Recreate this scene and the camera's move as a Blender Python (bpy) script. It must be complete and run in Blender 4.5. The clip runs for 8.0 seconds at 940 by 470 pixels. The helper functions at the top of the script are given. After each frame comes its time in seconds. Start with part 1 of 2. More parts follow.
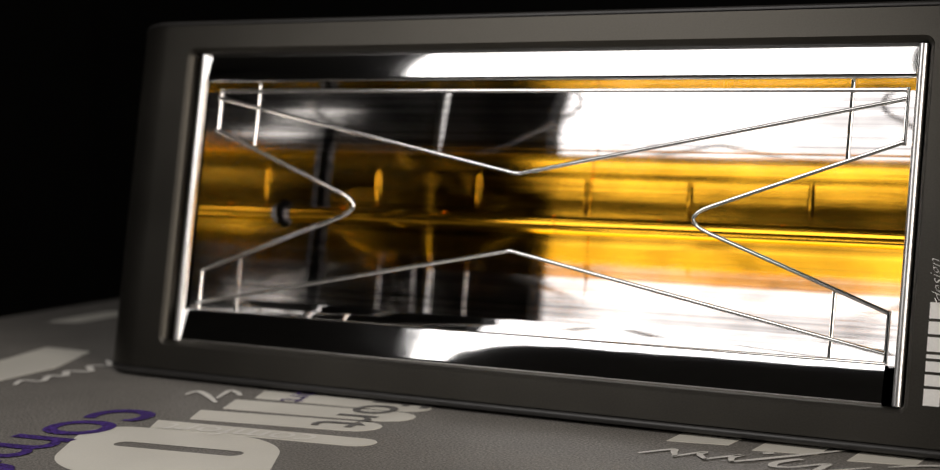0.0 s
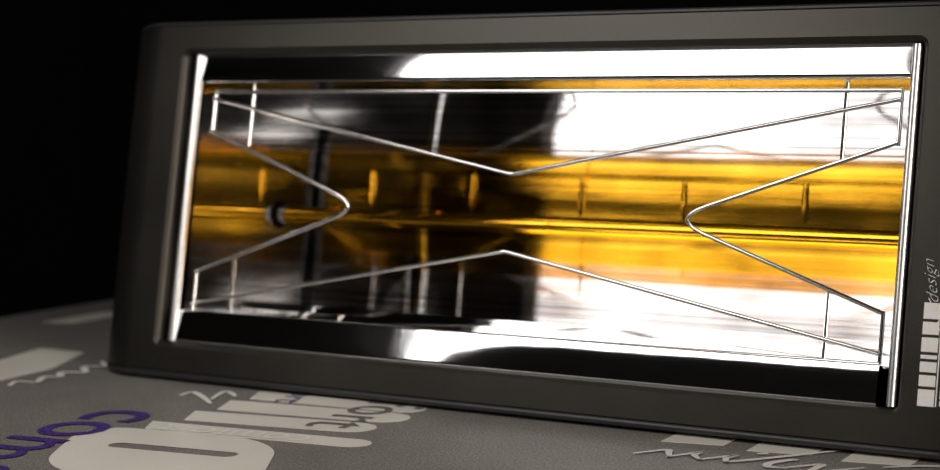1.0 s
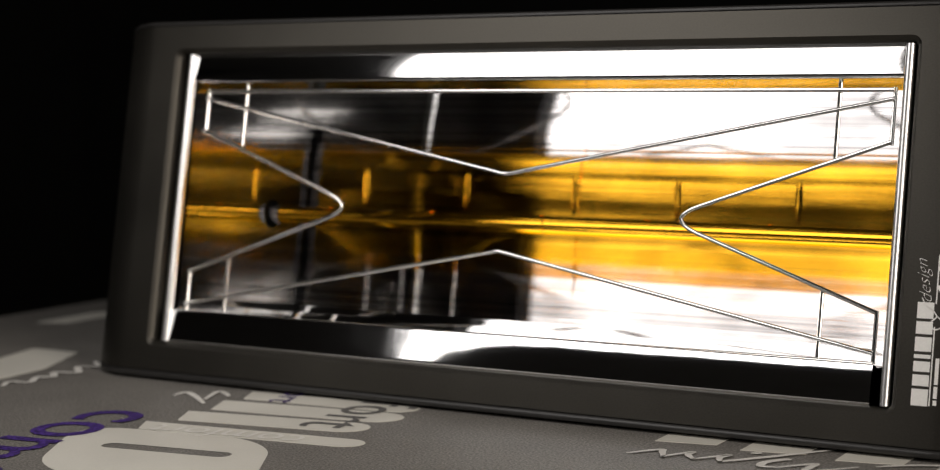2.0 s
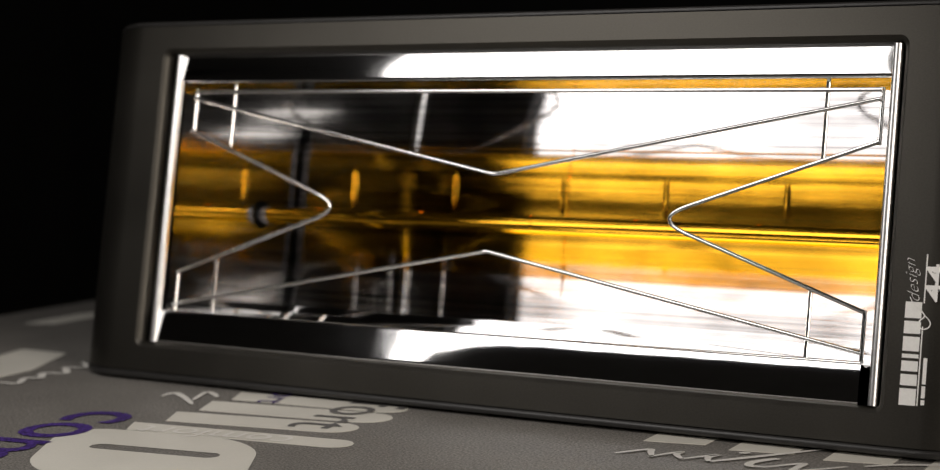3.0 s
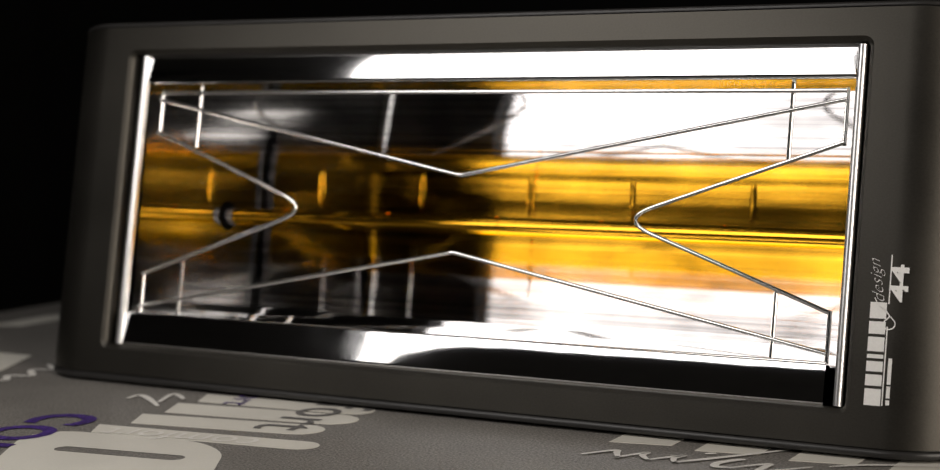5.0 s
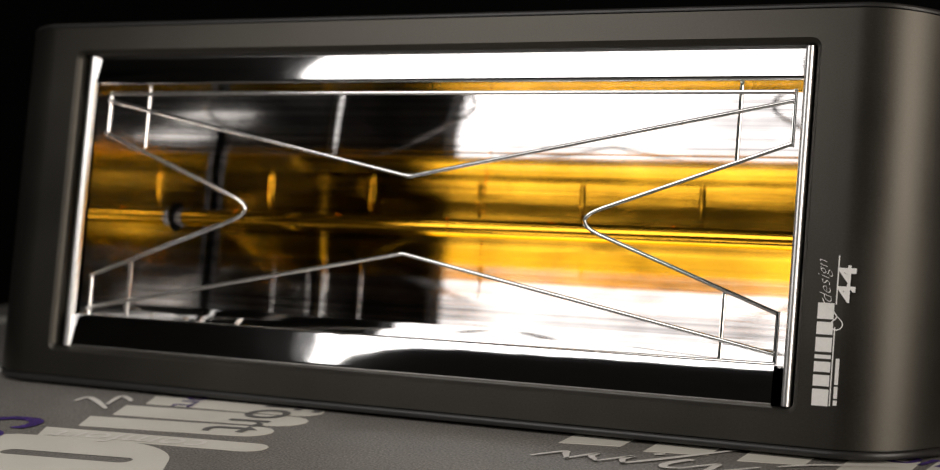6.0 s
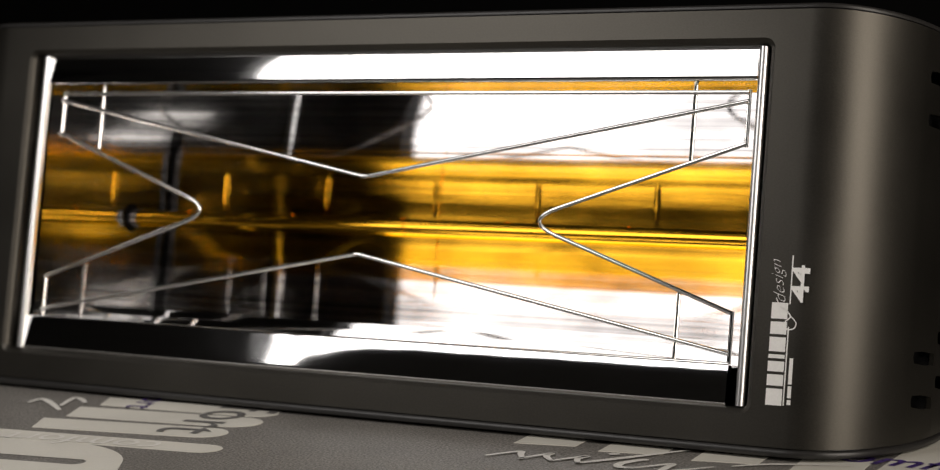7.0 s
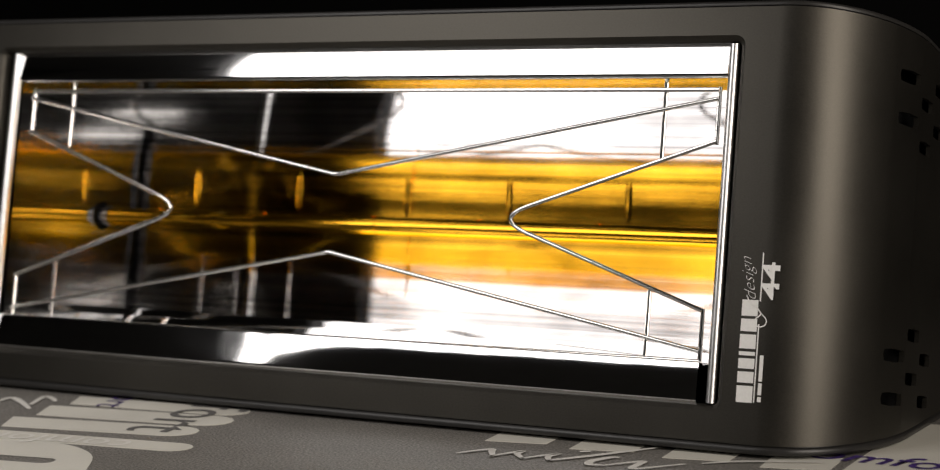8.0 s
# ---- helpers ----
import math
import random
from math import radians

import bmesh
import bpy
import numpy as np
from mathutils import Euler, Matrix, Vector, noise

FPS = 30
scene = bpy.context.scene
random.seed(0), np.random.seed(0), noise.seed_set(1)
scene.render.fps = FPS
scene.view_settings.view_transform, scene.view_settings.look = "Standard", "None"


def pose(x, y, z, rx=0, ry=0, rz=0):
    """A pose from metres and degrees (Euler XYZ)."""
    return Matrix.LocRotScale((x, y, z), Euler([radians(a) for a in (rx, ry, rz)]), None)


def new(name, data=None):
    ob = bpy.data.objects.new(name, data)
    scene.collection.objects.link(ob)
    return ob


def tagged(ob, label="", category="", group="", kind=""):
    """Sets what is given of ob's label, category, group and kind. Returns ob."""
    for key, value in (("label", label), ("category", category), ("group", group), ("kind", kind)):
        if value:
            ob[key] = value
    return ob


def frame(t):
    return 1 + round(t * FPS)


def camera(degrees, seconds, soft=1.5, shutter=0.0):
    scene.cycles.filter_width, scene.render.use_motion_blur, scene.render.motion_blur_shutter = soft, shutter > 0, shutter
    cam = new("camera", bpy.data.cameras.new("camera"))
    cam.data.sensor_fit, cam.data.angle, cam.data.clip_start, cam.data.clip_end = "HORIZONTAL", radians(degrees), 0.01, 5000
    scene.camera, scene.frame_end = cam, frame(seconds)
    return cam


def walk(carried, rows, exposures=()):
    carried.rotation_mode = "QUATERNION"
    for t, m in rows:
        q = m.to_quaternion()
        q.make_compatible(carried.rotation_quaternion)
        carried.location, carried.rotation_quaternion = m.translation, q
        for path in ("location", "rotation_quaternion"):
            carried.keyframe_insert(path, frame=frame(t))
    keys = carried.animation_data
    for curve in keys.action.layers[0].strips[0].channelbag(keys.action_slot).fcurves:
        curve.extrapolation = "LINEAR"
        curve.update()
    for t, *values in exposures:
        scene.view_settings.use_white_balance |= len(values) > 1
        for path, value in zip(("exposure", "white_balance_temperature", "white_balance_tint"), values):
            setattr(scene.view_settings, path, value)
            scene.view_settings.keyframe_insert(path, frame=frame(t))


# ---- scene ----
cam = camera(27.67, 8.0, soft=1.1)
# seconds, eye in metres, yaw, pitch and roll in degrees
PATH = [
    (0.0, 0.7231, -0.7866, 0.1768, 33.376, -5.295, -0.755),
    (0.5, 0.7233, -0.7865, 0.1771, 33.294, -5.300, -0.774),
    (1.0, 0.7233, -0.7864, 0.1773, 33.225, -5.310, -0.797),
    (1.5, 0.7233, -0.7862, 0.1774, 33.141, -5.322, -0.808),
    (3.0, 0.7237, -0.7854, 0.1775, 32.735, -5.335, -0.866),
    (3.5, 0.7239, -0.7849, 0.1775, 32.480, -5.330, -0.888),
    (4.0, 0.7242, -0.7844, 0.1774, 32.256, -5.328, -0.895),
    (4.5, 0.7247, -0.7838, 0.1774, 32.032, -5.322, -0.888),
    (5.8, 0.7263, -0.7817, 0.1769, 30.975, -5.285, -0.790),
    (6.0, 0.7266, -0.7813, 0.1768, 30.475, -5.273, -0.763),
    (6.2, 0.7269, -0.7810, 0.1768, 29.966, -5.256, -0.738),
    (6.3, 0.7270, -0.7809, 0.1767, 29.840, -5.250, -0.725),
    (6.5, 0.7273, -0.7806, 0.1767, 29.650, -5.240, -0.705),
    (7.0, 0.7280, -0.7799, 0.1765, 29.242, -5.265, -0.700),
    (7.5, 0.7288, -0.7790, 0.1762, 28.883, -5.295, -0.692),
    (8.0, 0.7296, -0.7781, 0.1760, 28.512, -5.319, -0.692),
]
cam.data.dof.use_dof, cam.data.dof.focus_distance, cam.data.dof.aperture_fstop = True, 0.87, 8.0
walk(cam, [(t, pose(x, y, z, 90 + pitch, 0, yaw) @ pose(0, 0, 0, 0, 0, roll)) for t, x, y, z, yaw, pitch, roll in PATH])

# ---- world and exposure ----
world = bpy.data.worlds.new("studio_dark")
scene.world = world
world.use_nodes = True
world.node_tree.nodes["Background"].inputs[0].default_value = (1.0, 0.9, 0.8, 1)
world.node_tree.nodes["Background"].inputs[1].default_value = 0.0006
scene.view_settings.exposure = 0.0
SOFTBOX = 2.65      # radiance of the large softbox over the table
STRIP = 6.4        # radiance of the wide softbox beside the table


# ---- materials ----
def material(name, colour, rough=0.5, metal=0.0, **more):
    m = bpy.data.materials.new(name)
    m.use_nodes = True
    b = m.node_tree.nodes["Principled BSDF"]
    b.inputs["Base Color"].default_value = (*colour, 1)
    b.inputs["Roughness"].default_value = rough
    b.inputs["Metallic"].default_value = metal
    for key, value in more.items():
        b.inputs[key.replace("_", " ")].default_value = value
    return m


def node(m, kind, **inputs):
    n = m.node_tree.nodes.new(kind)
    for key, value in inputs.items():
        n.inputs[key.replace("_", " ")].default_value = value
    return n


def link(m, a, b):
    m.node_tree.links.new(a, b)


def textured(m, scales, bump=0.1, distance=0.001, vary=0.15, rough_vary=0.1, detail=4.0):
    """Grain and wear: a noise stretched by scales drives bump, and with a second larger one the colour and gloss."""
    b = m.node_tree.nodes["Principled BSDF"]
    where = node(m, "ShaderNodeTexCoord")
    mapping = node(m, "ShaderNodeMapping", Scale=scales)
    link(m, where.outputs["Object"], mapping.inputs["Vector"])
    fine = node(m, "ShaderNodeTexNoise", Scale=1.0, Detail=detail, Roughness=0.6)
    link(m, mapping.outputs[0], fine.inputs["Vector"])
    broad = node(m, "ShaderNodeTexNoise", Scale=14.0, Detail=3.0)
    link(m, where.outputs["Object"], broad.inputs["Vector"])
    total = node(m, "ShaderNodeMath")
    total.operation = "ADD"
    link(m, fine.outputs[0], total.inputs[0])
    link(m, broad.outputs[0], total.inputs[1])
    value = node(m, "ShaderNodeMapRange", From_Min=0.6, From_Max=1.4, To_Min=1 - vary, To_Max=1 + vary)
    link(m, total.outputs[0], value.inputs["Value"])
    hsv = node(m, "ShaderNodeHueSaturation", Color=tuple(b.inputs["Base Color"].default_value))
    link(m, value.outputs[0], hsv.inputs["Value"])
    link(m, hsv.outputs[0], b.inputs["Base Color"])
    r = b.inputs["Roughness"].default_value
    gloss = node(m, "ShaderNodeMapRange", From_Min=0.6, From_Max=1.4, To_Min=max(0.0, r - rough_vary), To_Max=min(1.0, r + rough_vary))
    link(m, total.outputs[0], gloss.inputs["Value"])
    link(m, gloss.outputs[0], b.inputs["Roughness"])
    if bump:
        relief = node(m, "ShaderNodeBump", Strength=bump, Distance=distance)
        link(m, fine.outputs[0], relief.inputs["Height"])
        link(m, relief.outputs[0], b.inputs["Normal"])
    return m


housing_paint = textured(material("dark_grey_brushed_paint", (0.074, 0.069, 0.059), 0.42, 0.92), (900, 1300, 1300), 0.10, 0.0003, 0.20, 0.06)
rim_paint = textured(material("black_satin_rim", (0.022, 0.021, 0.02), 0.38), (300, 300, 900), 0.05, 0.0005, 0.2, 0.08)
black_inside = material("black_inside", (0.006, 0.006, 0.006), 0.8)
mirror = textured(material("polished_reflector_aluminium", (0.80, 0.79, 0.79), 0.045, 1.0, Anisotropic=1.0, Anisotropic_Rotation=0.25), (0.5, 240, 240), 0.015, 0.0004, 0.70, 0.015, 4.0)
rolling = node(mirror, "ShaderNodeCombineXYZ", X=1.0)     # the sheet was rolled along its length, so it blurs across it
link(mirror, rolling.outputs[0], mirror.node_tree.nodes["Principled BSDF"].inputs["Tangent"])
mirror_plate = textured(material("polished_end_plate", (0.88, 0.87, 0.86), 0.05, 1.0), (25, 25, 25), 0.05, 0.0008, 0.03, 0.02)
chrome_flange = textured(material("polished_flange", (0.94, 0.94, 0.94), 0.05, 1.0), (6, 120, 60), 0.03, 0.0004, 0.02, 0.015, 2.0)
chrome = textured(material("chrome_wire", (0.88, 0.87, 0.85), 0.18, 1.0), (400, 400, 400), 0.03, 0.0003, 0.06, 0.04)
rail_metal = textured(material("bright_rail", (0.95, 0.95, 0.94), 0.36, 1.0), (300, 300, 30), 0.03, 0.0003, 0.04, 0.05)
gold = textured(material("gold_coated_quartz", (0.97, 0.50, 0.032), 0.07, 1.0, Specular_Tint=(0.97, 0.50, 0.04, 1)), (5, 1400, 1400), 0.12, 0.0005, 0.08, 0.03, 2.0)
ceramic = material("heat_tinted_steel", (0.42, 0.40, 0.40), 0.20, 1.0, Thin_Film_Thickness=420.0, Thin_Film_IOR=1.7)
white_print = textured(material("white_screen_print", (0.90, 0.90, 0.88), 0.5), (900, 900, 900), 0.05, 0.0003, 0.08, 0.08)
cover_grey = material("grey_printed_vinyl", (0.178, 0.168, 0.153), 0.50)


def speckled(m, low, high):
    """Pebbled vinyl: pale and dark specks a millimetre across over faint broad stains."""
    b = m.node_tree.nodes["Principled BSDF"]
    where = node(m, "ShaderNodeTexCoord")
    speck = node(m, "ShaderNodeTexNoise", Scale=850.0, Detail=1.0)
    stain = node(m, "ShaderNodeTexNoise", Scale=22.0, Detail=4.0)
    for n in (speck, stain):
        link(m, where.outputs["Object"], n.inputs["Vector"])
    a = node(m, "ShaderNodeMapRange", From_Min=0.32, From_Max=0.70, To_Min=low, To_Max=high)
    c = node(m, "ShaderNodeMapRange", From_Min=0.35, From_Max=0.65, To_Min=0.93, To_Max=1.07)
    link(m, speck.outputs[0], a.inputs["Value"])
    link(m, stain.outputs[0], c.inputs["Value"])
    both = node(m, "ShaderNodeMath")
    both.operation = "MULTIPLY"
    link(m, a.outputs[0], both.inputs[0])
    link(m, c.outputs[0], both.inputs[1])
    hsv = node(m, "ShaderNodeHueSaturation", Color=tuple(b.inputs["Base Color"].default_value))
    link(m, both.outputs[0], hsv.inputs["Value"])
    link(m, hsv.outputs[0], b.inputs["Base Color"])
    relief = node(m, "ShaderNodeBump", Strength=0.5, Distance=0.0004)
    link(m, speck.outputs[0], relief.inputs["Height"])
    link(m, relief.outputs[0], b.inputs["Normal"])


speckled(cover_grey, 0.45, 1.65)
cover_light = textured(material("pale_grey_print", (0.68, 0.66, 0.59), 0.45), (900, 900, 900), 0.15, 0.0003, 0.1, 0.1)
cover_white = textured(material("white_script_print", (0.78, 0.76, 0.71), 0.45), (900, 900, 900), 0.1, 0.0003, 0.08, 0.1)
cover_purple = material("purple_print", (0.055, 0.028, 0.16), 0.45)
speckled(cover_purple, 0.3, 2.0)
cover_dark = textured(material("dark_grey_print", (0.14, 0.135, 0.13), 0.45), (900, 900, 900), 0.15, 0.0003, 0.2, 0.1)
table_wood = textured(material("dark_table_board", (0.09, 0.08, 0.07), 0.5), (20, 200, 200), 0.1, 0.001, 0.3, 0.1)
grey_wall = textured(material("grey_studio_wall", (0.12, 0.118, 0.115), 0.8), (8, 8, 8), 0.1, 0.002, 0.15, 0.05)
wall_paint = textured(material("black_studio_wall", (0.012, 0.012, 0.012), 0.9), (8, 8, 8), 0.1, 0.002, 0.3, 0.05)
fabric_black = textured(material("black_softbox_fabric", (0.012, 0.012, 0.012), 0.8), (200, 200, 200), 0.2, 0.001, 0.3, 0.05)


def glow(name, colour, strength):
    m = bpy.data.materials.new(name)
    m.use_nodes = True
    m.node_tree.nodes.clear()
    e = node(m, "ShaderNodeEmission", Color=(*colour, 1), Strength=strength)
    o = m.node_tree.nodes.new("ShaderNodeOutputMaterial")
    link(m, e.outputs[0], o.inputs[0])
    return m


softbox_glow = glow("softbox_diffuser", (1.0, 0.955, 0.93), SOFTBOX)
# glow of the panels added behind the camera to brighten the reflector's left end
streak_glow = glow("streak_panel_glow", (1.0, 0.95, 0.90), 1.2)
strip_glow = glow("strip_diffuser", (1.0, 0.90, 0.80), STRIP)


# ---- mesh helpers ----
def mesh_of(name, bm, mat, smooth=30):
    bmesh.ops.recalc_face_normals(bm, faces=bm.faces)
    me = bpy.data.meshes.new(name)
    bm.to_mesh(me)
    bm.free()
    me.materials.append(mat)
    if smooth:
        me.shade_smooth()
        me.set_sharp_from_angle(angle=radians(smooth))
    return me


def part(name, bm, mat, parent=None, label="", smooth=30):
    ob = new(name, mesh_of(name, bm, mat, smooth))
    ob.parent = parent
    return tagged(ob, label)


def add_sweep(bm, pts, r, segs=10, caps=True):
    """A round bar of radius r along the points."""
    pts = [Vector(p) for p in pts]
    rings = []
    side = None
    for i, p in enumerate(pts):
        a = pts[max(i - 1, 0)]
        b = pts[min(i + 1, len(pts) - 1)]
        ahead = (b - a).normalized()
        if side is None:
            side = ahead.cross(Vector((0, 1, 0.02))).normalized()
        side = (side - ahead * side.dot(ahead)).normalized()
        other = ahead.cross(side)
        rings.append([bm.verts.new(p + r * (math.cos(u) * side + math.sin(u) * other)) for u in (2 * math.pi * k / segs for k in range(segs))])
    for a, b in zip(rings, rings[1:]):
        for k in range(segs):
            bm.faces.new((a[k], a[(k + 1) % segs], b[(k + 1) % segs], b[k]))
    if caps:
        bm.faces.new(rings[0])
        bm.faces.new(rings[-1])
    return bm


def rounded(pts, radius, steps=8):
    """A polyline whose inner corners are rounded."""
    pts = [Vector(p) for p in pts]
    out = [pts[0]]
    for a, p, b in zip(pts, pts[1:], pts[2:]):
        da, db = (a - p).normalized(), (b - p).normalized()
        half = da.angle(db) / 2
        cut = min(radius / math.tan(half), (a - p).length * 0.45, (b - p).length * 0.45)
        s, e = p + da * cut, p + db * cut
        for k in range(steps + 1):
            u = k / steps
            out.append((1 - u) ** 2 * s + 2 * u * (1 - u) * p + u * u * e)
    return out + [pts[-1]]


def add_extrusion(bm, profile, x0, x1, steps=1, closed=True):
    """A profile of (y, z) drawn along x."""
    rings = [[bm.verts.new((x0 + (x1 - x0) * k / steps, y, z)) for y, z in profile] for k in range(steps + 1)]
    n = len(profile)
    for a, b in zip(rings, rings[1:]):
        for k in range(n if closed else n - 1):
            bm.faces.new((a[k], a[(k + 1) % n], b[(k + 1) % n], b[k]))
    if closed:
        bm.faces.new(rings[0])
        bm.faces.new(rings[-1])
    return bm


def thick(line, t):
    """A closed (y, z) outline: the open line and a copy set off by t to its left."""
    v = [Vector(p) for p in line]
    off = []
    for i, p in enumerate(v):
        d = (v[min(i + 1, len(v) - 1)] - v[max(i - 1, 0)]).normalized()
        off.append(p + t * Vector((-d.y, d.x)))
    return [tuple(p) for p in v] + [tuple(p) for p in reversed(off)]


def add_plate(bm, outline, z0, z1):
    """A flat plate over an (x, y) outline between two heights."""
    low = [bm.verts.new((x, y, z0)) for x, y in outline]
    top = [bm.verts.new((x, y, z1)) for x, y in outline]
    n = len(outline)
    bm.faces.new(top)
    bm.faces.new(low)
    for k in range(n):
        bm.faces.new((low[k], low[(k + 1) % n], top[(k + 1) % n], top[k]))
    return bm


def add_box(bm, x0, x1, y0, y1, z0, z1, bevel=0.0):
    made = bmesh.ops.create_cube(bm, size=1, matrix=Matrix.Translation(((x0 + x1) / 2, (y0 + y1) / 2, (z0 + z1) / 2)) @ Matrix.Diagonal((x1 - x0, y1 - y0, z1 - z0, 1)))
    if bevel:
        edges = list({e for v in made["verts"] for e in v.link_edges})
        bmesh.ops.bevel(bm, geom=edges, offset=bevel, segments=2, affect="EDGES", profile=0.5)
    return bm


def round_rect(x0, x1, z0, z1, r, steps=5):
    out = []
    for cx, cz, a in ((x1 - r, z1 - r, 0), (x0 + r, z1 - r, 90), (x0 + r, z0 + r, 180), (x1 - r, z0 + r, 270)):
        for k in range(steps + 1):
            u = radians(a + 90 * k / steps)
            out.append((cx + r * math.cos(u), cz + r * math.sin(u)))
    return out


# ---- the heater ----
LEAN = 11.0                       # degrees that the front leans back
X0, X1 = -0.074, 0.495            # ends of the housing
RX, RY = 0.050, 0.068             # plan of its rounded ends
DEPTH = 0.124
TUBE_Y, TUBE_Z, TUBE_R = 0.0870, 0.1040, 0.0047

heater = tagged(new("infrared_heater"), "dark grey infrared heater with chrome wire guard standing on printed cover", "heater")
heater.matrix_basis = pose(0, 0, 0, -LEAN, 0, 0)


def low(y):
    return 0.0018 + 0.178 * y


def high(y):
    return 0.2038 - 0.08 * y


def end_x(y):
    """Outer x of the right end at depth y."""
    return X1 - RX + RX * math.sqrt(max(0.0, 1 - ((RY - min(y, RY)) / RY) ** 2))


def plan(inset=0.0, steps=40):
    """The housing's plan from the back left round the front to the back right."""
    right = []
    for k in range(steps + 1):
        u = math.pi / 2 * k / steps
        right.append((X1 - RX + (RX - inset) * math.sin(u), RY - (RY - inset) * math.cos(u)))
    right.append((X1 - inset, DEPTH))
    left = [(X0 + X1 - x, y) for x, y in reversed(right)]
    return left, right


def band(bm, rows, which):
    """Faces between rows of plan points; a row is (inset, height function)."""
    rings = []
    for inset, z in rows:
        left, right = plan(inset)
        pts = left + right if which == "all" else (left if which == "left" else right)
        rings.append([bm.verts.new((x, y, z(y))) for x, y in pts])
    for a, b in zip(rings, rings[1:]):
        for k in range(len(a) - 1):
            bm.faces.new((a[k], a[k + 1], b[k + 1], b[k]))
    return rings


def make_housing():
    bm = bmesh.new()
    zb, zt = (lambda y: low(y) + 0.0042), (lambda y: high(y) - 0.0030)
    # rounded ends, left plain; right only up to the vents
    band(bm, [(0, zb), (0, zt)], "left")
    hole = round_rect(-0.0085, 0.4295, 0.0195, 0.1880, 0.0050)
    fl, fr = X0 + RX, X1 - RX
    outer = [(fr, zt(0)), (fl, zt(0)), (fl, zb(0)), (fr, zb(0))]
    ov = [bm.verts.new((x, 0, z)) for x, z in outer]
    hv = [bm.verts.new((x, 0, z)) for x, z in hole]
    n = len(hole) // 4
    for s in range(4):
        seg = [hv[(s * n + n // 2 + k) % len(hv)] for k in range(n + 1)]
        bm.faces.new([ov[s], ov[(s + 1) % 4]] + seg[::-1])
    last = hv
    for grow, y in ((0.0003, 0.0003), (0.0018, 0.0012), (0.0030, 0.0032), (0.0032, 0.0120)):
        ring = [bm.verts.new((x, y, z)) for x, z in round_rect(-0.0085 + grow, 0.4295 - grow, 0.0195 + grow, 0.1880 - grow, 0.0050 - grow)]
        for k in range(len(ring)):
            bm.faces.new((last[k], last[(k + 1) % len(ring)], ring[(k + 1) % len(ring)], ring[k]))
        last = ring
    # right end: curved part, then columns of vent holes
    cols = [0.0365, 0.0570, 0.0775, 0.0980]
    us = [math.pi / 2 * k / 40 for k in range(41)]
    ys = [RY - RY * math.cos(u) for u in us]
    front = [y for y in ys if y < cols[0] - 0.002] + [cols[0]]

    def wall(y0, y1, z0, z1):
        vs = [bm.verts.new((end_x(y), y, z)) for y, z in ((y0, z0(y0)), (y1, z0(y1)), (y1, z1(y1)), (y0, z1(y0)))]
        bm.faces.new(vs)

    for a, b in zip(front, front[1:]):
        wall(a, b, zb, zt)
    wall(cols[-1], DEPTH, zb, zt)
    for i, (a, b) in enumerate(zip(cols, cols[1:])):
        odd = i % 2
        centres = ([0.0408, 0.0607, 0.1469, 0.1668] if odd else [0.0310, 0.0505, 0.1571, 0.1766])
        m = (a + b) / 2
        cells = [(c - 0.0098, c + 0.0098) for c in centres]
        z = zb
        for (lo, hi), c in zip(cells, centres):
            lo_f = (lambda y, v=lo: max(v, zb(y) + 0.0005))
            hi_f = (lambda y, v=hi: v)
            for p, q in ((a, m), (m, b)):
                if lo - z(a) > 0.0002:
                    wall(p, q, z, lo_f)
            ring_o = [(a, lo_f(a)), (m, lo_f(m)), (b, lo_f(b)), (b, c), (b, hi), (m, hi), (a, hi), (a, c)]
            inner = [(m - 0.0084, c - 0.0026), (m, c - 0.0031), (m + 0.0084, c - 0.0026), (m + 0.0091, c), (m + 0.0084, c + 0.0026), (m, c + 0.0031), (m - 0.0084, c + 0.0026), (m - 0.0091, c)]
            o_v = [bm.verts.new((end_x(y), y, zz)) for y, zz in ring_o]
            i_v = [bm.verts.new((end_x(y), y, zz)) for y, zz in inner]
            d_v = [bm.verts.new((end_x(y) - 0.0022, y, zz)) for y, zz in inner]
            for k in range(8):
                bm.faces.new((o_v[k], o_v[(k + 1) % 8], i_v[(k + 1) % 8], i_v[k]))
                bm.faces.new((i_v[k], i_v[(k + 1) % 8], d_v[(k + 1) % 8], d_v[k]))
            z = hi_f
        for p, q in ((a, m), (m, b)):
            wall(p, q, z, zt)
    bmesh.ops.remove_doubles(bm, verts=bm.verts, dist=0.00002)
    return bm


housing = part("housing", make_housing(), housing_paint, heater, "dark grey brushed metal housing with vent slots", 35)
bm = bmesh.new()
rows = [(0.0012, lambda y: low(y) + 0.0050), (0.0010, lambda y: low(y) + 0.0037), (0.0001, lambda y: low(y) + 0.0033), (-0.0003, lambda y: low(y) + 0.0024),
        (-0.0003, lambda y: low(y) + 0.0012), (0.0002, lambda y: low(y) + 0.0003), (0.0012, low)]
rings = band(bm, rows, "all")
bm.faces.new(rings[-1])
part("base_rim", bm, rim_paint, heater, "black satin rim along the base", 50)
bm = bmesh.new()
rows = [(0.0010, lambda y: high(y) - 0.0040), (0.0008, lambda y: high(y) - 0.0027), (0.0000, lambda y: high(y) - 0.0024), (-0.0002, lambda y: high(y) - 0.0016),
        (0.0002, lambda y: high(y) - 0.0006), (0.0014, high)]
rings = band(bm, rows, "all")
bm.faces.new(rings[-1])
part("top_rim", bm, rim_paint, heater, "black satin rim along the top", 50)
bm = bmesh.new()
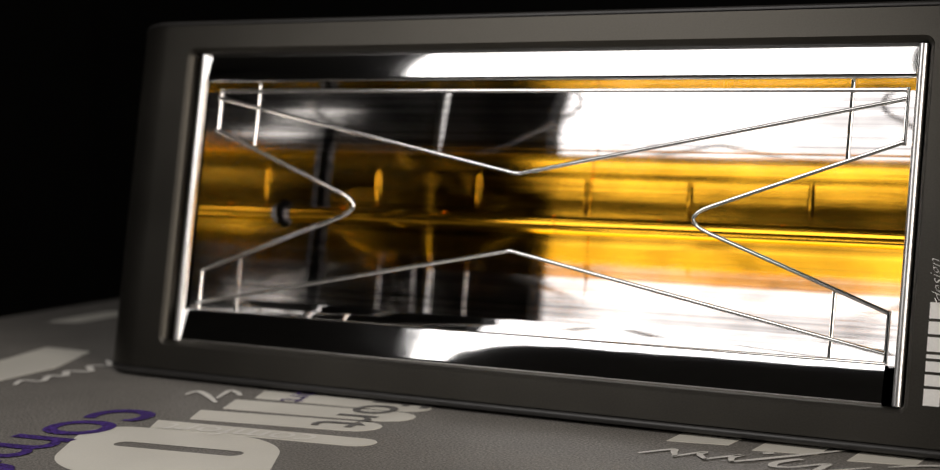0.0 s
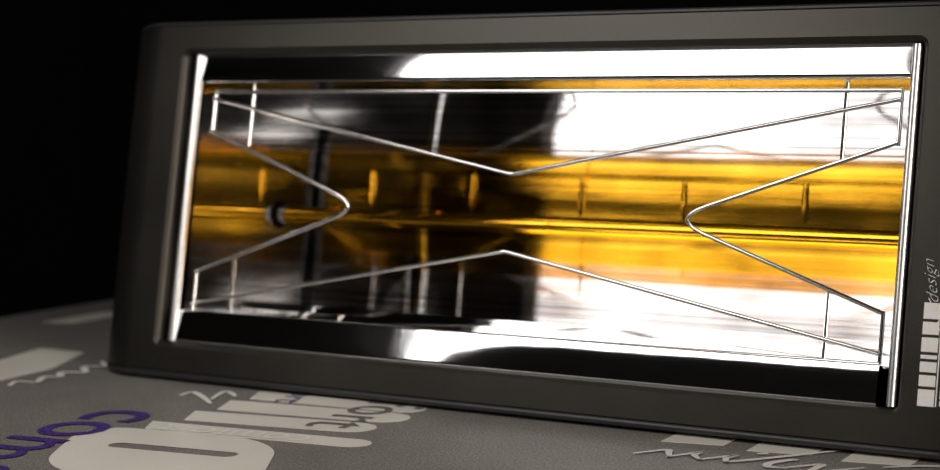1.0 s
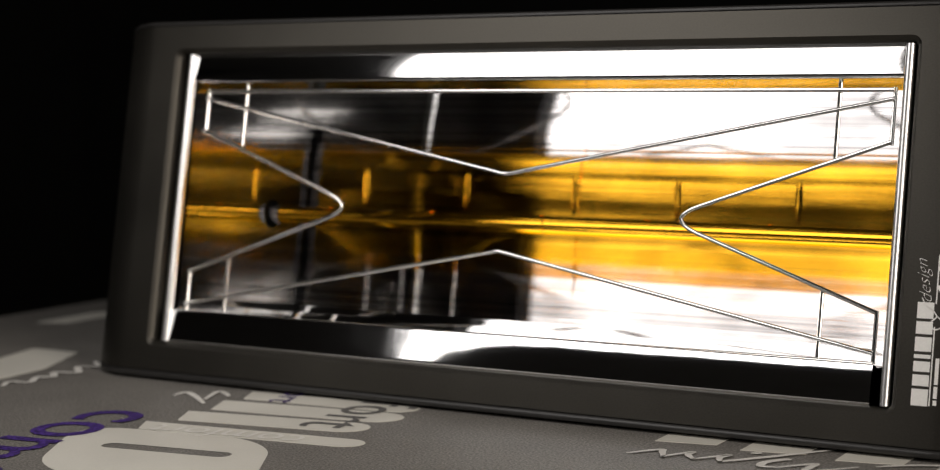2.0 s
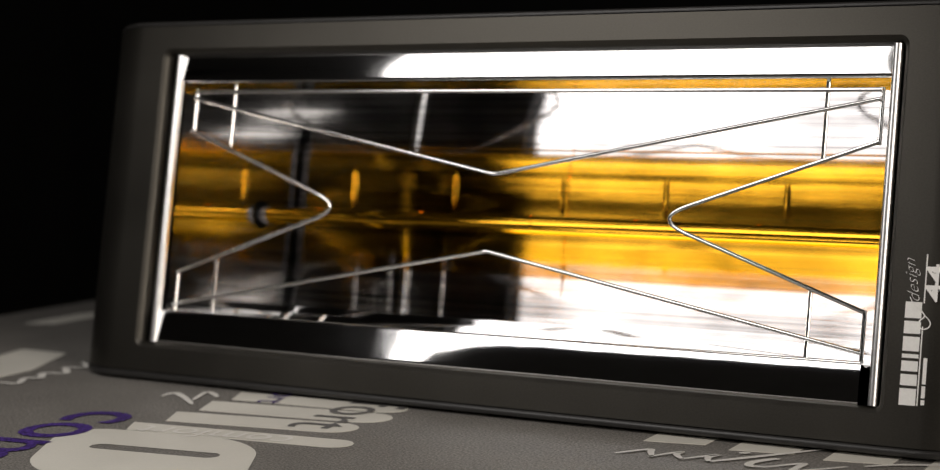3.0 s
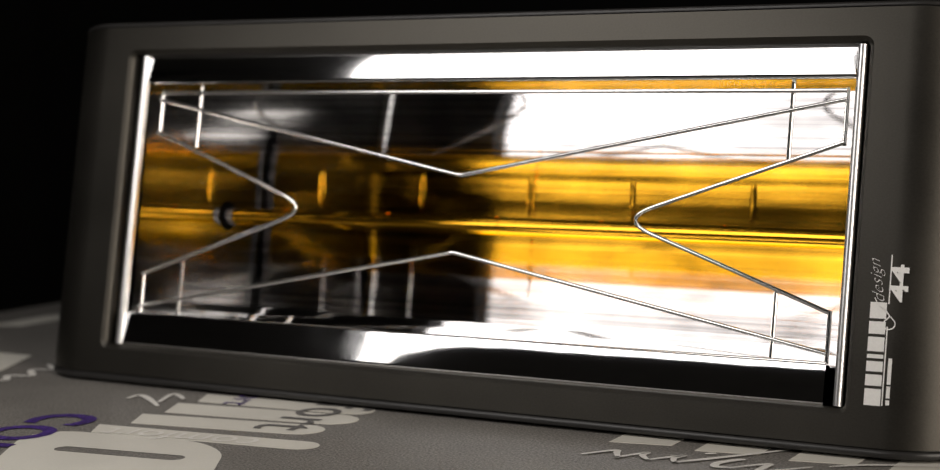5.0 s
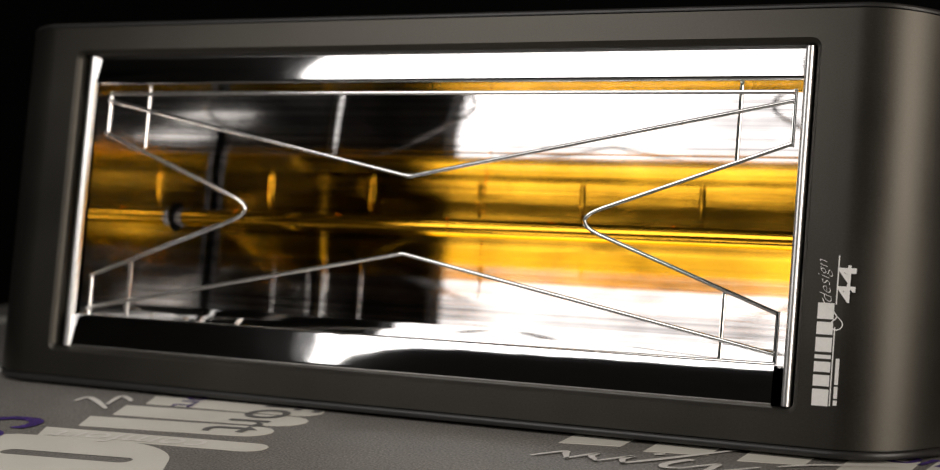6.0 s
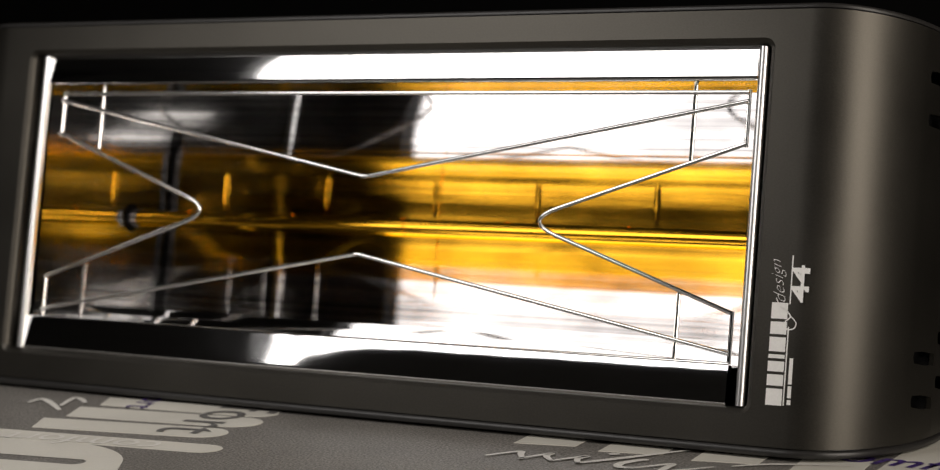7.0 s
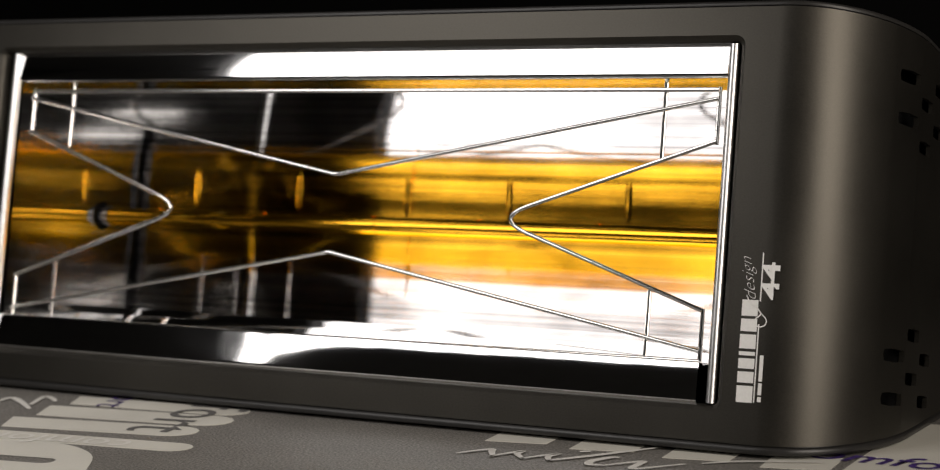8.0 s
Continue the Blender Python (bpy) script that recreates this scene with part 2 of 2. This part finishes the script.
back = [bm.verts.new((x, DEPTH, z)) for x, z in ((X0, low(DEPTH)), (X1, low(DEPTH)), (X1, high(DEPTH)), (X0, high(DEPTH)))]
bm.faces.new(back)
part("back_panel", bm, housing_paint, heater)
# near-black boxes added inside, so that the vent holes look dark
bm = add_box(bmesh.new(), X0 + 0.004, X1 - 0.014, 0.108, DEPTH - 0.002, 0.028, 0.186)
part("dark_filler_box", bm, black_inside, heater, "black filler box added behind the vents")
bm = bmesh.new()
add_box(bm, 0.436, X1 - 0.018, 0.034, 0.107, 0.022, 0.186)
part("vent_dark_box", bm, black_inside, heater)

# reflector: a trough with the lamp in its focus
P, VY, VZ, TILT = 0.0172, 0.1064, 0.1030, -0.0335


def trough(h):
    s = -h * h / (4 * P)
    return VY + s * math.cos(TILT) - h * math.sin(TILT), VZ + s * math.sin(TILT) + h * math.cos(TILT)


def rolled(h):
    """Shallow rolling lines along the trough."""
    y, z = trough(h)
    soft = 0.00001 * math.sin(h * 620.0)
    for g in (0.0535, 0.0470, 0.0405, -0.0420, -0.0510):
        soft += 0.00002 * math.exp(-((h - g) / 0.0006) ** 2)
    return y + soft, z


curve = [rolled(-0.0545 + 0.1200 * k / 400) for k in range(401)]
ye, ze = curve[0]
# the roof over the trough carries on forward, bent a little flatter, and ends behind the top flange
y, z = curve[-1]
roof = []
for k in range(20):
    y, z = y - 0.0019, z + 0.0019 * math.tan(radians(24.1 - 0.43 * min(k, 11)))
    roof.append((y, z))
inside = [(0.0105, ze - 0.0102), (ye - 0.0016, ze - 0.0101), (ye - 0.0014, ze - 0.0098), (ye - 0.0010, ze - 0.0042), (ye - 0.0008, ze - 0.0036), (ye - 0.0002, ze - 0.0006)] + curve + roof
bm = add_extrusion(bmesh.new(), thick(inside, -0.0008), 0.0030, 0.4190, 24)
reflector = part("reflector", bm, mirror, heater, "polished aluminium trough reflector", 25)
for name, x in (("end_plate", 0.0022), ("end_plate", 0.4192)):
    bm = bmesh.new()
    ring = inside
    hole = [(TUBE_Y + 0.0085 * math.cos(2 * math.pi * k / 24), TUBE_Z + 0.0085 * math.sin(2 * math.pi * k / 24)) for k in range(24)]
    for dx in (0.0, 0.0008):
        o = [bm.verts.new((x + dx, y, z)) for y, z in ring]
        i = [bm.verts.new((x + dx, y, z)) for y, z in hole]
        edges = [bm.edges.new((r[k], r[(k + 1) % len(r)])) for r in (o, i) for k in range(len(r))]
        bmesh.ops.triangle_fill(bm, use_beauty=True, use_dissolve=False, edges=edges)
    part(name, bm, mirror_plate, heater, "polished end plate with a lamp hole", 0)

# flanges between the trough and the housing
bm = add_extrusion(bmesh.new(), thick([(0.0062, 0.1702), (0.0052, 0.1700), (0.0044, 0.1704), (0.0041, 0.1712), (0.00412, 0.1716), (0.0054, 0.1846), (0.0055, 0.1850), (0.0070, 0.1858)], 0.0006), 0.0045, 0.4204, 16)
part("top_flange", bm, chrome_flange, heater, "polished upper flange strip", 40)


def lip(x):
    """The lower flange's section: a face that bends back towards its top, flatter and slightly buckled along its length."""
    q = min(1.0, max(0.0, (x - 0.150) / 0.11))
    foot = 6.4 - 5.2 * q * q * (3 - 2 * q)
    wave = 0.10 * math.sin(x * 190.0) + 0.07 * math.sin(x * 317.0 + 1.0) + 0.12 * math.sin(x * 71.0)
    line = [(0.0052, 0.0222), (0.0044, 0.0228), (0.0041, 0.0234)]
    y, z = 0.0040, 0.0238
    for k in range(18):
        line.append((y, z))
        y, z = y + 0.0009 * math.tan(radians(foot + (7.4 - foot) * (k / 17) ** 3 + wave)), z + 0.0009
    for a in (20, 35, 50, 65, 80, 90):
        line.append((y, z))
        y, z = y + 0.0002 * math.sin(radians(a)), z + 0.0002 * math.cos(radians(a))
    return thick(line + [(y + 0.003, z - 0.0002), (y + 0.003, z - 0.003)], 0.0005)


bm = bmesh.new()
rings = [[bm.verts.new((x, y, z)) for y, z in lip(x)] for x in (0.0040 + 0.4120 * k / 110 for k in range(111))]
for a, b in zip(rings, rings[1:]):
    for k in range(len(a)):
        bm.faces.new((a[k], a[(k + 1) % len(a)], b[(k + 1) % len(a)], b[k]))
bm.faces.new(rings[0])
bm.faces.new(rings[-1])
part("bottom_flange", bm, chrome_flange, heater, "polished lower flange strip", 40)
for name, a, b in (("rail", 0.0, 0.0044), ("rail", 0.4210, 0.4252)):
    bm = bmesh.new()
    prof = [(a, 0.0052), (a, 0.0030), (a + 0.0006, 0.0022), (a + 0.0014, 0.0018), ((a + b) / 2, 0.0016), (b - 0.0014, 0.0018), (b - 0.0006, 0.0022), (b, 0.0030), (b, 0.0052)]
    add_plate(bm, prof, 0.0228, 0.1846)
    part(name, bm, rail_metal, heater, "bright upright chrome rail", 40)

# lamp
lamp = part("quartz_lamp", add_sweep(bmesh.new(), [(x, TUBE_Y, TUBE_Z) for x in (-0.010, 0.1, 0.2, 0.3, 0.432)], TUBE_R, 32), gold, heater, "gold coated quartz heating tube", 40)
part("collar", add_sweep(bmesh.new(), [(x, TUBE_Y, TUBE_Z) for x in (0.0020, 0.0030, 0.0090, 0.0100)], TUBE_R * 1.14, 24), ceramic, lamp, "heat tinted steel collar")
# the tube's exhaust tip-off, simplified to a thin ring all round
bm = bmesh.new()
ring = [(0.1930, TUBE_Y + (TUBE_R + 0.0001) * math.cos(u), TUBE_Z + (TUBE_R + 0.0001) * math.sin(u)) for u in (math.pi * 2 * k / 24 for k in range(25))]
add_sweep(bm, ring, 0.0004, 8)
part("tip_off_ring", bm, gold, lamp, "thin gold ring in place of the tube's tip-off")

# pinches in the quartz that hold the filament, on the upper back of the tube
for x in (0.0456, 0.1180, 0.1900, 0.2545, 0.3250, 0.3950):
    u = radians(68)
    out = Vector((0, math.cos(u), math.sin(u)))
    along = Vector((0, -math.sin(u), math.cos(u)))
    c = Vector((x, TUBE_Y, TUBE_Z)) + out * (TUBE_R - 0.0001)
    shape = Matrix(((0.0021, 0, 0, c.x), (0, along.y * 0.0026, out.y * 0.0007, c.y), (0, along.z * 0.0026, out.z * 0.0007, c.z), (0, 0, 0, 1)))
    bm = bmesh.new()
    bmesh.ops.create_uvsphere(bm, u_segments=20, v_segments=14, radius=1, matrix=shape)
    part("pinch", bm, gold, lamp)

# wire guard
GY, GR = 0.0093, 0.00105
guard = part("wire_guard", add_sweep(bmesh.new(), [(x, GY, 0.1648) for x in (0.0110, 0.1, 0.2, 0.3, 0.4150)], GR, 12), chrome, heater, "chrome wire guard")


def wire(name, pts, r=GR, bend=0.006):
    part(name, add_sweep(bmesh.new(), rounded(pts, bend), r, 12), chrome, guard)


CX, CZ = 0.2125, 0.1027
wire("wire", [(0.0090, GY, 0.0402), (0.2, GY, 0.0402), (0.4140, GY, 0.0410)])
wire("v_wire", [(0.0100, GY, 0.1612), (CX, GY, 0.1222), (0.4150, GY, 0.1608)], bend=0.012)
wire("v_wire", [(0.0090, GY, 0.0446), (CX, GY, 0.0830), (0.4138, GY, 0.0456)], bend=0.012)
wire("v_wire", [(0.0100, GY, 0.1428), (0.1210, GY, CZ), (0.0095, GY, 0.0625)], bend=0.007)
wire("v_wire", [(0.4152, GY, 0.1411), (0.3040, GY, CZ), (0.4138, GY, 0.0640)], bend=0.007)
BY = GY + 0.0018
wire("end_wire", [(0.4146, BY, 0.1662), (0.4146, BY, 0.1398)])
wire("end_wire", [(0.4136, BY, 0.0650), (0.4136, BY, 0.0392)])
wire("end_wire", [(0.0105, BY, 0.1662), (0.0105, BY, 0.1412)])
wire("end_wire", [(0.0090, BY, 0.0640), (0.0090, BY, 0.0385)])
wire("post", [(0.3882, BY, 0.1740), (0.3882, BY, 0.1320)])
wire("post", [(0.3870, BY, 0.0722), (0.3870, BY, 0.0385)])
wire("post", [(0.0380, BY, 0.1735), (0.0380, BY, 0.1345)])
wire("post", [(0.0360, BY, 0.0708), (0.0360, BY, 0.0380)])
for x, z in ((0.3882, 0.1716), (0.0380, 0.1716), (0.3870, 0.0394), (0.0360, 0.0394)):
    bm = bmesh.new()
    add_sweep(bm, [(x + 0.0034 * math.cos(u), BY + 0.0016 * math.sin(u), z) for u in (2 * math.pi * k / 16 for k in range(17))], 0.0005, 6)
    part("eyelet", bm, chrome, guard)


# ---- printed marks on the housing ----
def add_face_plate(bm, outline, y=-0.00025):
    vs = [bm.verts.new((x, y, z)) for x, z in outline]
    lo = [bm.verts.new((x, 0.0002, z)) for x, z in outline]
    bm.faces.new(vs)
    for k in range(len(vs)):
        bm.faces.new((vs[k], vs[(k + 1) % len(vs)], lo[(k + 1) % len(vs)], lo[k]))
    return bm


def rect(x0, x1, z0, z1):
    return [(x0, z0), (x1, z0), (x1, z1), (x0, z1)]


def ribbon(pts, w0, w1=None):
    """A flat stroke: left and right sides of a line with changing width."""
    w1 = w0 if w1 is None else w1
    v = [Vector((*p, 0)) for p in pts]
    a, b = [], []
    for i, p in enumerate(v):
        d = (v[min(i + 1, len(v) - 1)] - v[max(i - 1, 0)]).normalized()
        w = (w0 + (w1 - w0) * math.sin(math.pi * i / (len(v) - 1))) / 2
        a.append((p.x - d.y * w, p.y + d.x * w))
        b.append((p.x + d.y * w, p.y - d.x * w))
    return a, b


def add_ribbon(bm, pts, w0, w1, place):
    a, b = ribbon(pts, w0, w1)
    va = [bm.verts.new(place(*p)) for p in a]
    vb = [bm.verts.new(place(*p)) for p in b]
    for k in range(len(va) - 1):
        bm.faces.new((va[k], va[k + 1], vb[k + 1], vb[k]))
    return bm


def smooth_line(pts, steps=6):
    """A Catmull-Rom line through the points."""
    v = [Vector((*p, 0)) for p in pts]
    out = []
    for i in range(len(v) - 1):
        p0, p1, p2, p3 = v[max(i - 1, 0)], v[i], v[i + 1], v[min(i + 2, len(v) - 1)]
        for k in range(steps):
            u = k / steps
            q = 0.5 * (2 * p1 + (p2 - p0) * u + (2 * p0 - 5 * p1 + 4 * p2 - p3) * u * u + (3 * p1 - p0 - 3 * p2 + p3) * u ** 3)
            out.append((q.x, q.y))
    return out + [(v[-1].x, v[-1].y)]


def text_mesh(words, size, shear=0.0, offset=0.0, space=1.0):
    c = bpy.data.curves.new("words", "FONT")
    c.body, c.size, c.shear, c.offset, c.space_character = words, size, shear, offset, space
    c.resolution_u = 4
    ob = new("words", c)
    me = bpy.data.meshes.new_from_object(ob.evaluated_get(bpy.context.evaluated_depsgraph_get()))
    bpy.data.objects.remove(ob)
    return me


def text_part(name, words, size, m, mat, parent, label="", **more):
    me = text_mesh(words, size, **more)
    me.transform(m)
    me.materials.append(mat)
    ob = new(name, me)
    ob.parent = parent
    return tagged(ob, label)


# the maker's name as plain blocks, reading upwards
z = 0.0244
for w in (0.0086, 0.0062, 0.0058, 0.0030, 0.0076, 0.0068, 0.0084):
    part("name_block", add_face_plate(bmesh.new(), rect(0.4362, 0.4436, z, z + w - 0.0013)), white_print, heater, "white printed block", 0)
    z += w
part("print_line", add_face_plate(bmesh.new(), rect(0.4442, 0.4447, 0.0246, 0.0590)), white_print, heater, "", 0)
part("print_line", add_face_plate(bmesh.new(), rect(0.4442, 0.4447, 0.0690, 0.0905)), white_print, heater, "", 0)
z = 0.0250
for w in (0.0022, 0.0052, 0.0114):
    part("small_print_bar", add_face_plate(bmesh.new(), rect(0.4460, 0.4476, z, z + w)), white_print, heater, "", 0)
    z += w + 0.0008
upright = Matrix(((0, -1, 0, 0), (0, 0, -1, 0), (1, 0, 0, 0), (0, 0, 0, 1)))
text_part("model_number", "44", 0.0108, Matrix.Translation((0.4524, -0.0003, 0.0702)) @ upright @ Matrix.Diagonal((1.5, 1.0, 1, 1)), white_print, heater, "white printed model number", offset=0.0003)
text_part("script_word", "design", 0.0078, Matrix.Translation((0.4428, -0.0003, 0.0690)) @ upright @ Matrix.Rotation(radians(11), 4, "Z"), white_print, heater, "white slanted lettering", shear=0.6, offset=-0.00018)
bm = bmesh.new()
add_ribbon(bm, smooth_line([(0.4380, 0.0715), (0.4402, 0.0680), (0.4440, 0.0655), (0.4410, 0.0668), (0.4392, 0.0690), (0.4450, 0.0640), (0.4428, 0.0610), (0.4440, 0.0580), (0.4470, 0.0585), (0.4478, 0.0610), (0.4450, 0.0640)]), 0.0004, 0.0006, lambda x, z: (x, -0.0003, z))
part("script_flourish", bm, white_print, heater, "", 0)

# ---- setting ----
TX0, TX1, TY0, TY1 = -0.28, 1.35, -1.15, 0.40
bm = add_box(bmesh.new(), TX0, TX1, TY0, TY1, -0.040, -0.0015, 0.003)
table = part("table", bm, table_wood, None)
tagged(table, "dark board table under the printed cover", "table")
for x, y in ((TX0 + 0.08, TY0 + 0.08), (TX1 - 0.08, TY0 + 0.08), (TX0 + 0.08, TY1 - 0.08), (TX1 - 0.08, TY1 - 0.08)):
    part("leg", add_box(bmesh.new(), x - 0.03, x + 0.03, y - 0.03, y + 0.03, -0.75, -0.0402, 0.003), table_wood, table)
bm = bmesh.new()
add_plate(bm, [(TX0 - 0.002, TY0 - 0.002), (TX1 + 0.002, TY0 - 0.002), (TX1 + 0.002, TY1 + 0.002), (TX0 - 0.002, TY1 + 0.002)], -0.0014, 0.0)
cover = part("printed_cover", bm, cover_grey, None, "grey printed vinyl cover with pale letters lying on table", 0)
tagged(cover, category="table cover")

F = 3.0
for name, x0, x1, y0, y1, z0, z1 in (("floor", -F, F, -F, F, -0.80, -0.7502), ("ceiling", -F, F, -F, F, 2.2, 2.3), ("wall_north", -F, F, F, F + 0.1, -0.7502, 2.2),
                                     ("wall_south", -F, F, -F - 0.1, -F, -0.7502, 2.2), ("wall_east", F, F + 0.1, -F, F, -0.7502, 2.2), ("wall_west", -F - 0.1, -F, -F, F, -0.7502, 2.2)):
    tagged(part(name, add_box(bmesh.new(), x0, x1, y0, y1, z0, z1), wall_paint if name in ("wall_north", "wall_west", "floor") else grey_wall, None, "", 0), kind="structure")


# ---- softboxes out of view that light the set ----
def softbox(name, corners, glow_mat, label):
    """A shallow fabric box with a glowing front; corners of the front run round it."""
    c = [Vector(p) for p in corners]
    mid = sum(c, Vector()) / 4
    n = (c[1] - c[0]).cross(c[3] - c[0]).normalized()
    thing = tagged(new(name), label, "softbox")
    bm = bmesh.new()
    f = [bm.verts.new(p) for p in c]
    bm.faces.new(f)
    part("diffuser", bm, glow_mat, thing, "glowing white diffuser", 0)
    bm = bmesh.new()
    a = [bm.verts.new(p + (p - mid) * 0.02 + n * 0.015) for p in c]
    b = [bm.verts.new(p + (p - mid) * 0.02 - n * 0.01) for p in c]
    d = [bm.verts.new(mid + (p - mid) * 0.3 - n * 0.22) for p in c]
    for k in range(4):
        j = (k + 1) % 4
        bm.faces.new((a[k], a[j], b[j], b[k]))
        bm.faces.new((b[k], b[j], d[j], d[k]))
    bm.faces.new(d)
    part("fabric_shell", bm, fabric_black, thing, "black fabric shell", 0)
    bm = bmesh.new()
    top = mid - n * 0.2
    add_sweep(bm, [top, (top.x, top.y, 2.2)], 0.012, 10)
    part("hanging_pole", bm, fabric_black, thing)
    return thing


softbox("large_softbox", [(-0.238, -0.530, 0.235), (-0.155, -0.235, 0.575), (0.250, -0.205, 0.617), (0.250, -0.470, 0.250)], softbox_glow, "large white softbox hanging over the table")
# added, unseen: glowing panels on a dark board behind the camera, for end plate streaks
streak_board = tagged(part("unseen_streak_board", add_box(bmesh.new(), 2.70, 2.996, -F + 0.002, -F + 0.020, 0.70, 2.15, 0.004), wall_paint), kind="structure")
for z0, z1 in ((0.80, 0.98), (1.46, 1.62), (1.84, 2.04)):
    part("streak_panel", add_box(bmesh.new(), 2.735, 2.985, -F + 0.022, -F + 0.030, z0, z1), streak_glow, streak_board, "", 0)
softbox("side_softbox", [(1.30, -0.80, 0.12), (1.30, -0.80, 1.25), (1.445, -0.33, 1.25), (1.445, -0.33, 0.12)], strip_glow, "wide warm softbox hanging beside the table")


# ---- prints on the cover ----
def print_part(name, outline, mat, z=0.00025, label=""):
    bm = bmesh.new()
    vs = [bm.verts.new((x, y, z)) for x, y in outline]
    lo = [bm.verts.new((x, y, -0.0002)) for x, y in outline]
    bm.faces.new(vs)
    for k in range(len(vs)):
        bm.faces.new((vs[k], vs[(k + 1) % len(vs)], lo[(k + 1) % len(vs)], lo[k]))
    return part(name, bm, mat, cover, label, 0)


def bar_outline(x0, y0, x1, y1, w, cut=0.004, steps=8):
    """A bar with a slanted cut end at the start and a rounded far end."""
    a, b = Vector((x0, y0)), Vector((x1, y1))
    u = (b - a).normalized()
    v = Vector((-u.y, u.x)) * w / 2
    out = [tuple(a - v + u * cut), ]
    c = b - u * w * 0.6
    for k in range(steps + 1):
        q = radians(-90 + 180 * k / steps)
        out.append(tuple(c + u * math.cos(q) * w * 0.6 + v * math.sin(q)))
    return out + [tuple(a + v - u * cut)]


for x in (0.319, 0.362, 0.407, 0.452):
    print_part("pale_square", [(x + 0.002, -0.014), (x + 0.031, -0.009), (x + 0.029, 0.018), (x - 0.001, 0.018)], cover_light)
for x0, y0, x1, y1, w in ((0.084, -0.1005, 0.208, -0.0865, 0.0175), (0.085, -0.0715, 0.188, -0.0550, 0.0230), (0.081, -0.0405, 0.188, -0.0270, 0.0245), (0.077, -0.0110, 0.181, -0.0030, 0.0200)):
    print_part("pale_bar", bar_outline(x0, y0, x1, y1, w), cover_light)
# a large letter: a rounded ring whose middle slot shows the cover
turn = Matrix.Rotation(radians(8), 2)
ring = [tuple(Vector((0.137, -0.148)) + turn @ Vector((x - 0.45 * y, y))) for x, y in round_rect(-0.056, 0.056, -0.052, 0.044, 0.030, 8)]
slot = [tuple(Vector((0.136, -0.1405)) + turn @ Vector(q)) for q in round_rect(-0.035, 0.034, -0.0052, 0.0052, 0.0051, 8)]
bm = bmesh.new()
o, i = [[bm.verts.new((x, y, 0.00025)) for x, y in q] for q in (ring, slot)]
n = len(o)
for k in range(n):
    bm.faces.new((o[k], o[(k + 1) % n], i[(k + 1) % n], i[k]))
part("pale_letter", bm, cover_light, cover, "", 0)
print_part("pale_square", [(0.488, -0.030), (0.530, -0.020), (0.545, 0.110), (0.486, 0.110)], cover_light)
print_part("pale_square", [(-0.080, -0.050), (-0.085, 0.000), (-0.112, 0.055), (-0.150, 0.055), (-0.128, -0.020)], cover_light)
print_part("pale_bar", bar_outline(-0.225, 0.145, -0.225, 0.205, 0.022), cover_light)

down = Matrix(((0, 1, 0, 0), (-1, 0, 0, 0), (0, 0, 1, 0), (0, 0, 0, 1)))


def words(name, body, size, x, y, degrees, mat, z=0.0005, sx=1.0, **more):
    return text_part(name, body, size, Matrix.Translation((x, y, z)) @ Matrix.Rotation(radians(degrees), 4, "Z") @ Matrix.Diagonal((sx, 1, 1, 1)), mat, cover, **more)


words("purple_word", "comfort", 0.073, 0.037, -0.077, -83, cover_purple, sx=1.0, offset=0.0004)
words("purple_word", "comfort", 0.028, 0.452, 0.014, -3, cover_purple, offset=0.0003, shear=0.2)
words("purple_word", "comfort", 0.024, 0.078, 0.055, -75, cover_purple, shear=0.2)
words("dark_word", "fort", 0.050, 0.143, 0.006, -82, cover_dark, sx=0.95)


def script(pts, w0, w1):
    bm = bmesh.new()
    add_ribbon(bm, smooth_line(pts), w0 * 1.3, w1 * 1.4, lambda x, y: (x, y, 0.0007))
    part("script_stroke", bm, cover_white, cover, "", 0)


script([(0.3235, -0.0460), (0.3330, -0.0320), (0.3365, -0.0365), (0.3415, -0.0455)], 0.0012, 0.0024)
script([(0.3400, -0.0455), (0.3480, -0.0300), (0.3490, -0.0360), (0.3560, -0.0440)], 0.0012, 0.0024)
script([(0.3545, -0.0440), (0.3650, -0.0280), (0.3640, -0.0350), (0.3680, -0.0430)], 0.0012, 0.0024)
script([(0.3670, -0.0430), (0.3800, -0.0260), (0.4020, 0.0060)], 0.0012, 0.0026)
script([(0.3720, -0.0200), (0.3760, -0.0170)], 0.0015, 0.0025)
script([(0.3930, -0.0240), (0.3900, -0.0250), (0.3850, -0.0350), (0.3870, -0.0420), (0.3930, -0.0410)], 0.0016, 0.0030)
script([(0.3930, -0.0420), (0.4050, -0.0270), (0.4060, -0.0340), (0.4080, -0.0420), (0.4240, -0.0240)], 0.0012, 0.0026)
script([(0.4300, -0.0200), (0.4450, -0.0080), (0.4760, 0.0040)], 0.0012, 0.0022)
script([(0.0440, -0.0330), (0.0430, -0.0220), (0.0560, -0.0290), (0.0740, -0.0430)], 0.0015, 0.0028)
script([(0.0660, -0.0330), (0.0570, -0.0120), (0.0650, -0.0150), (0.0720, -0.0210)], 0.0015, 0.0024)
script([(-0.0600, -0.0560), (-0.0680, -0.0430), (-0.0560, -0.0400), (-0.0650, -0.0250), (-0.0580, -0.0200), (-0.0680, -0.0080), (-0.0560, -0.0020), (-0.0700, 0.0120), (-0.0620, 0.0200), (-0.0760, 0.0320)], 0.0020, 0.0032)
words("pale_word", "comfort", 0.026, 0.176, -0.0845, 188, cover_white)
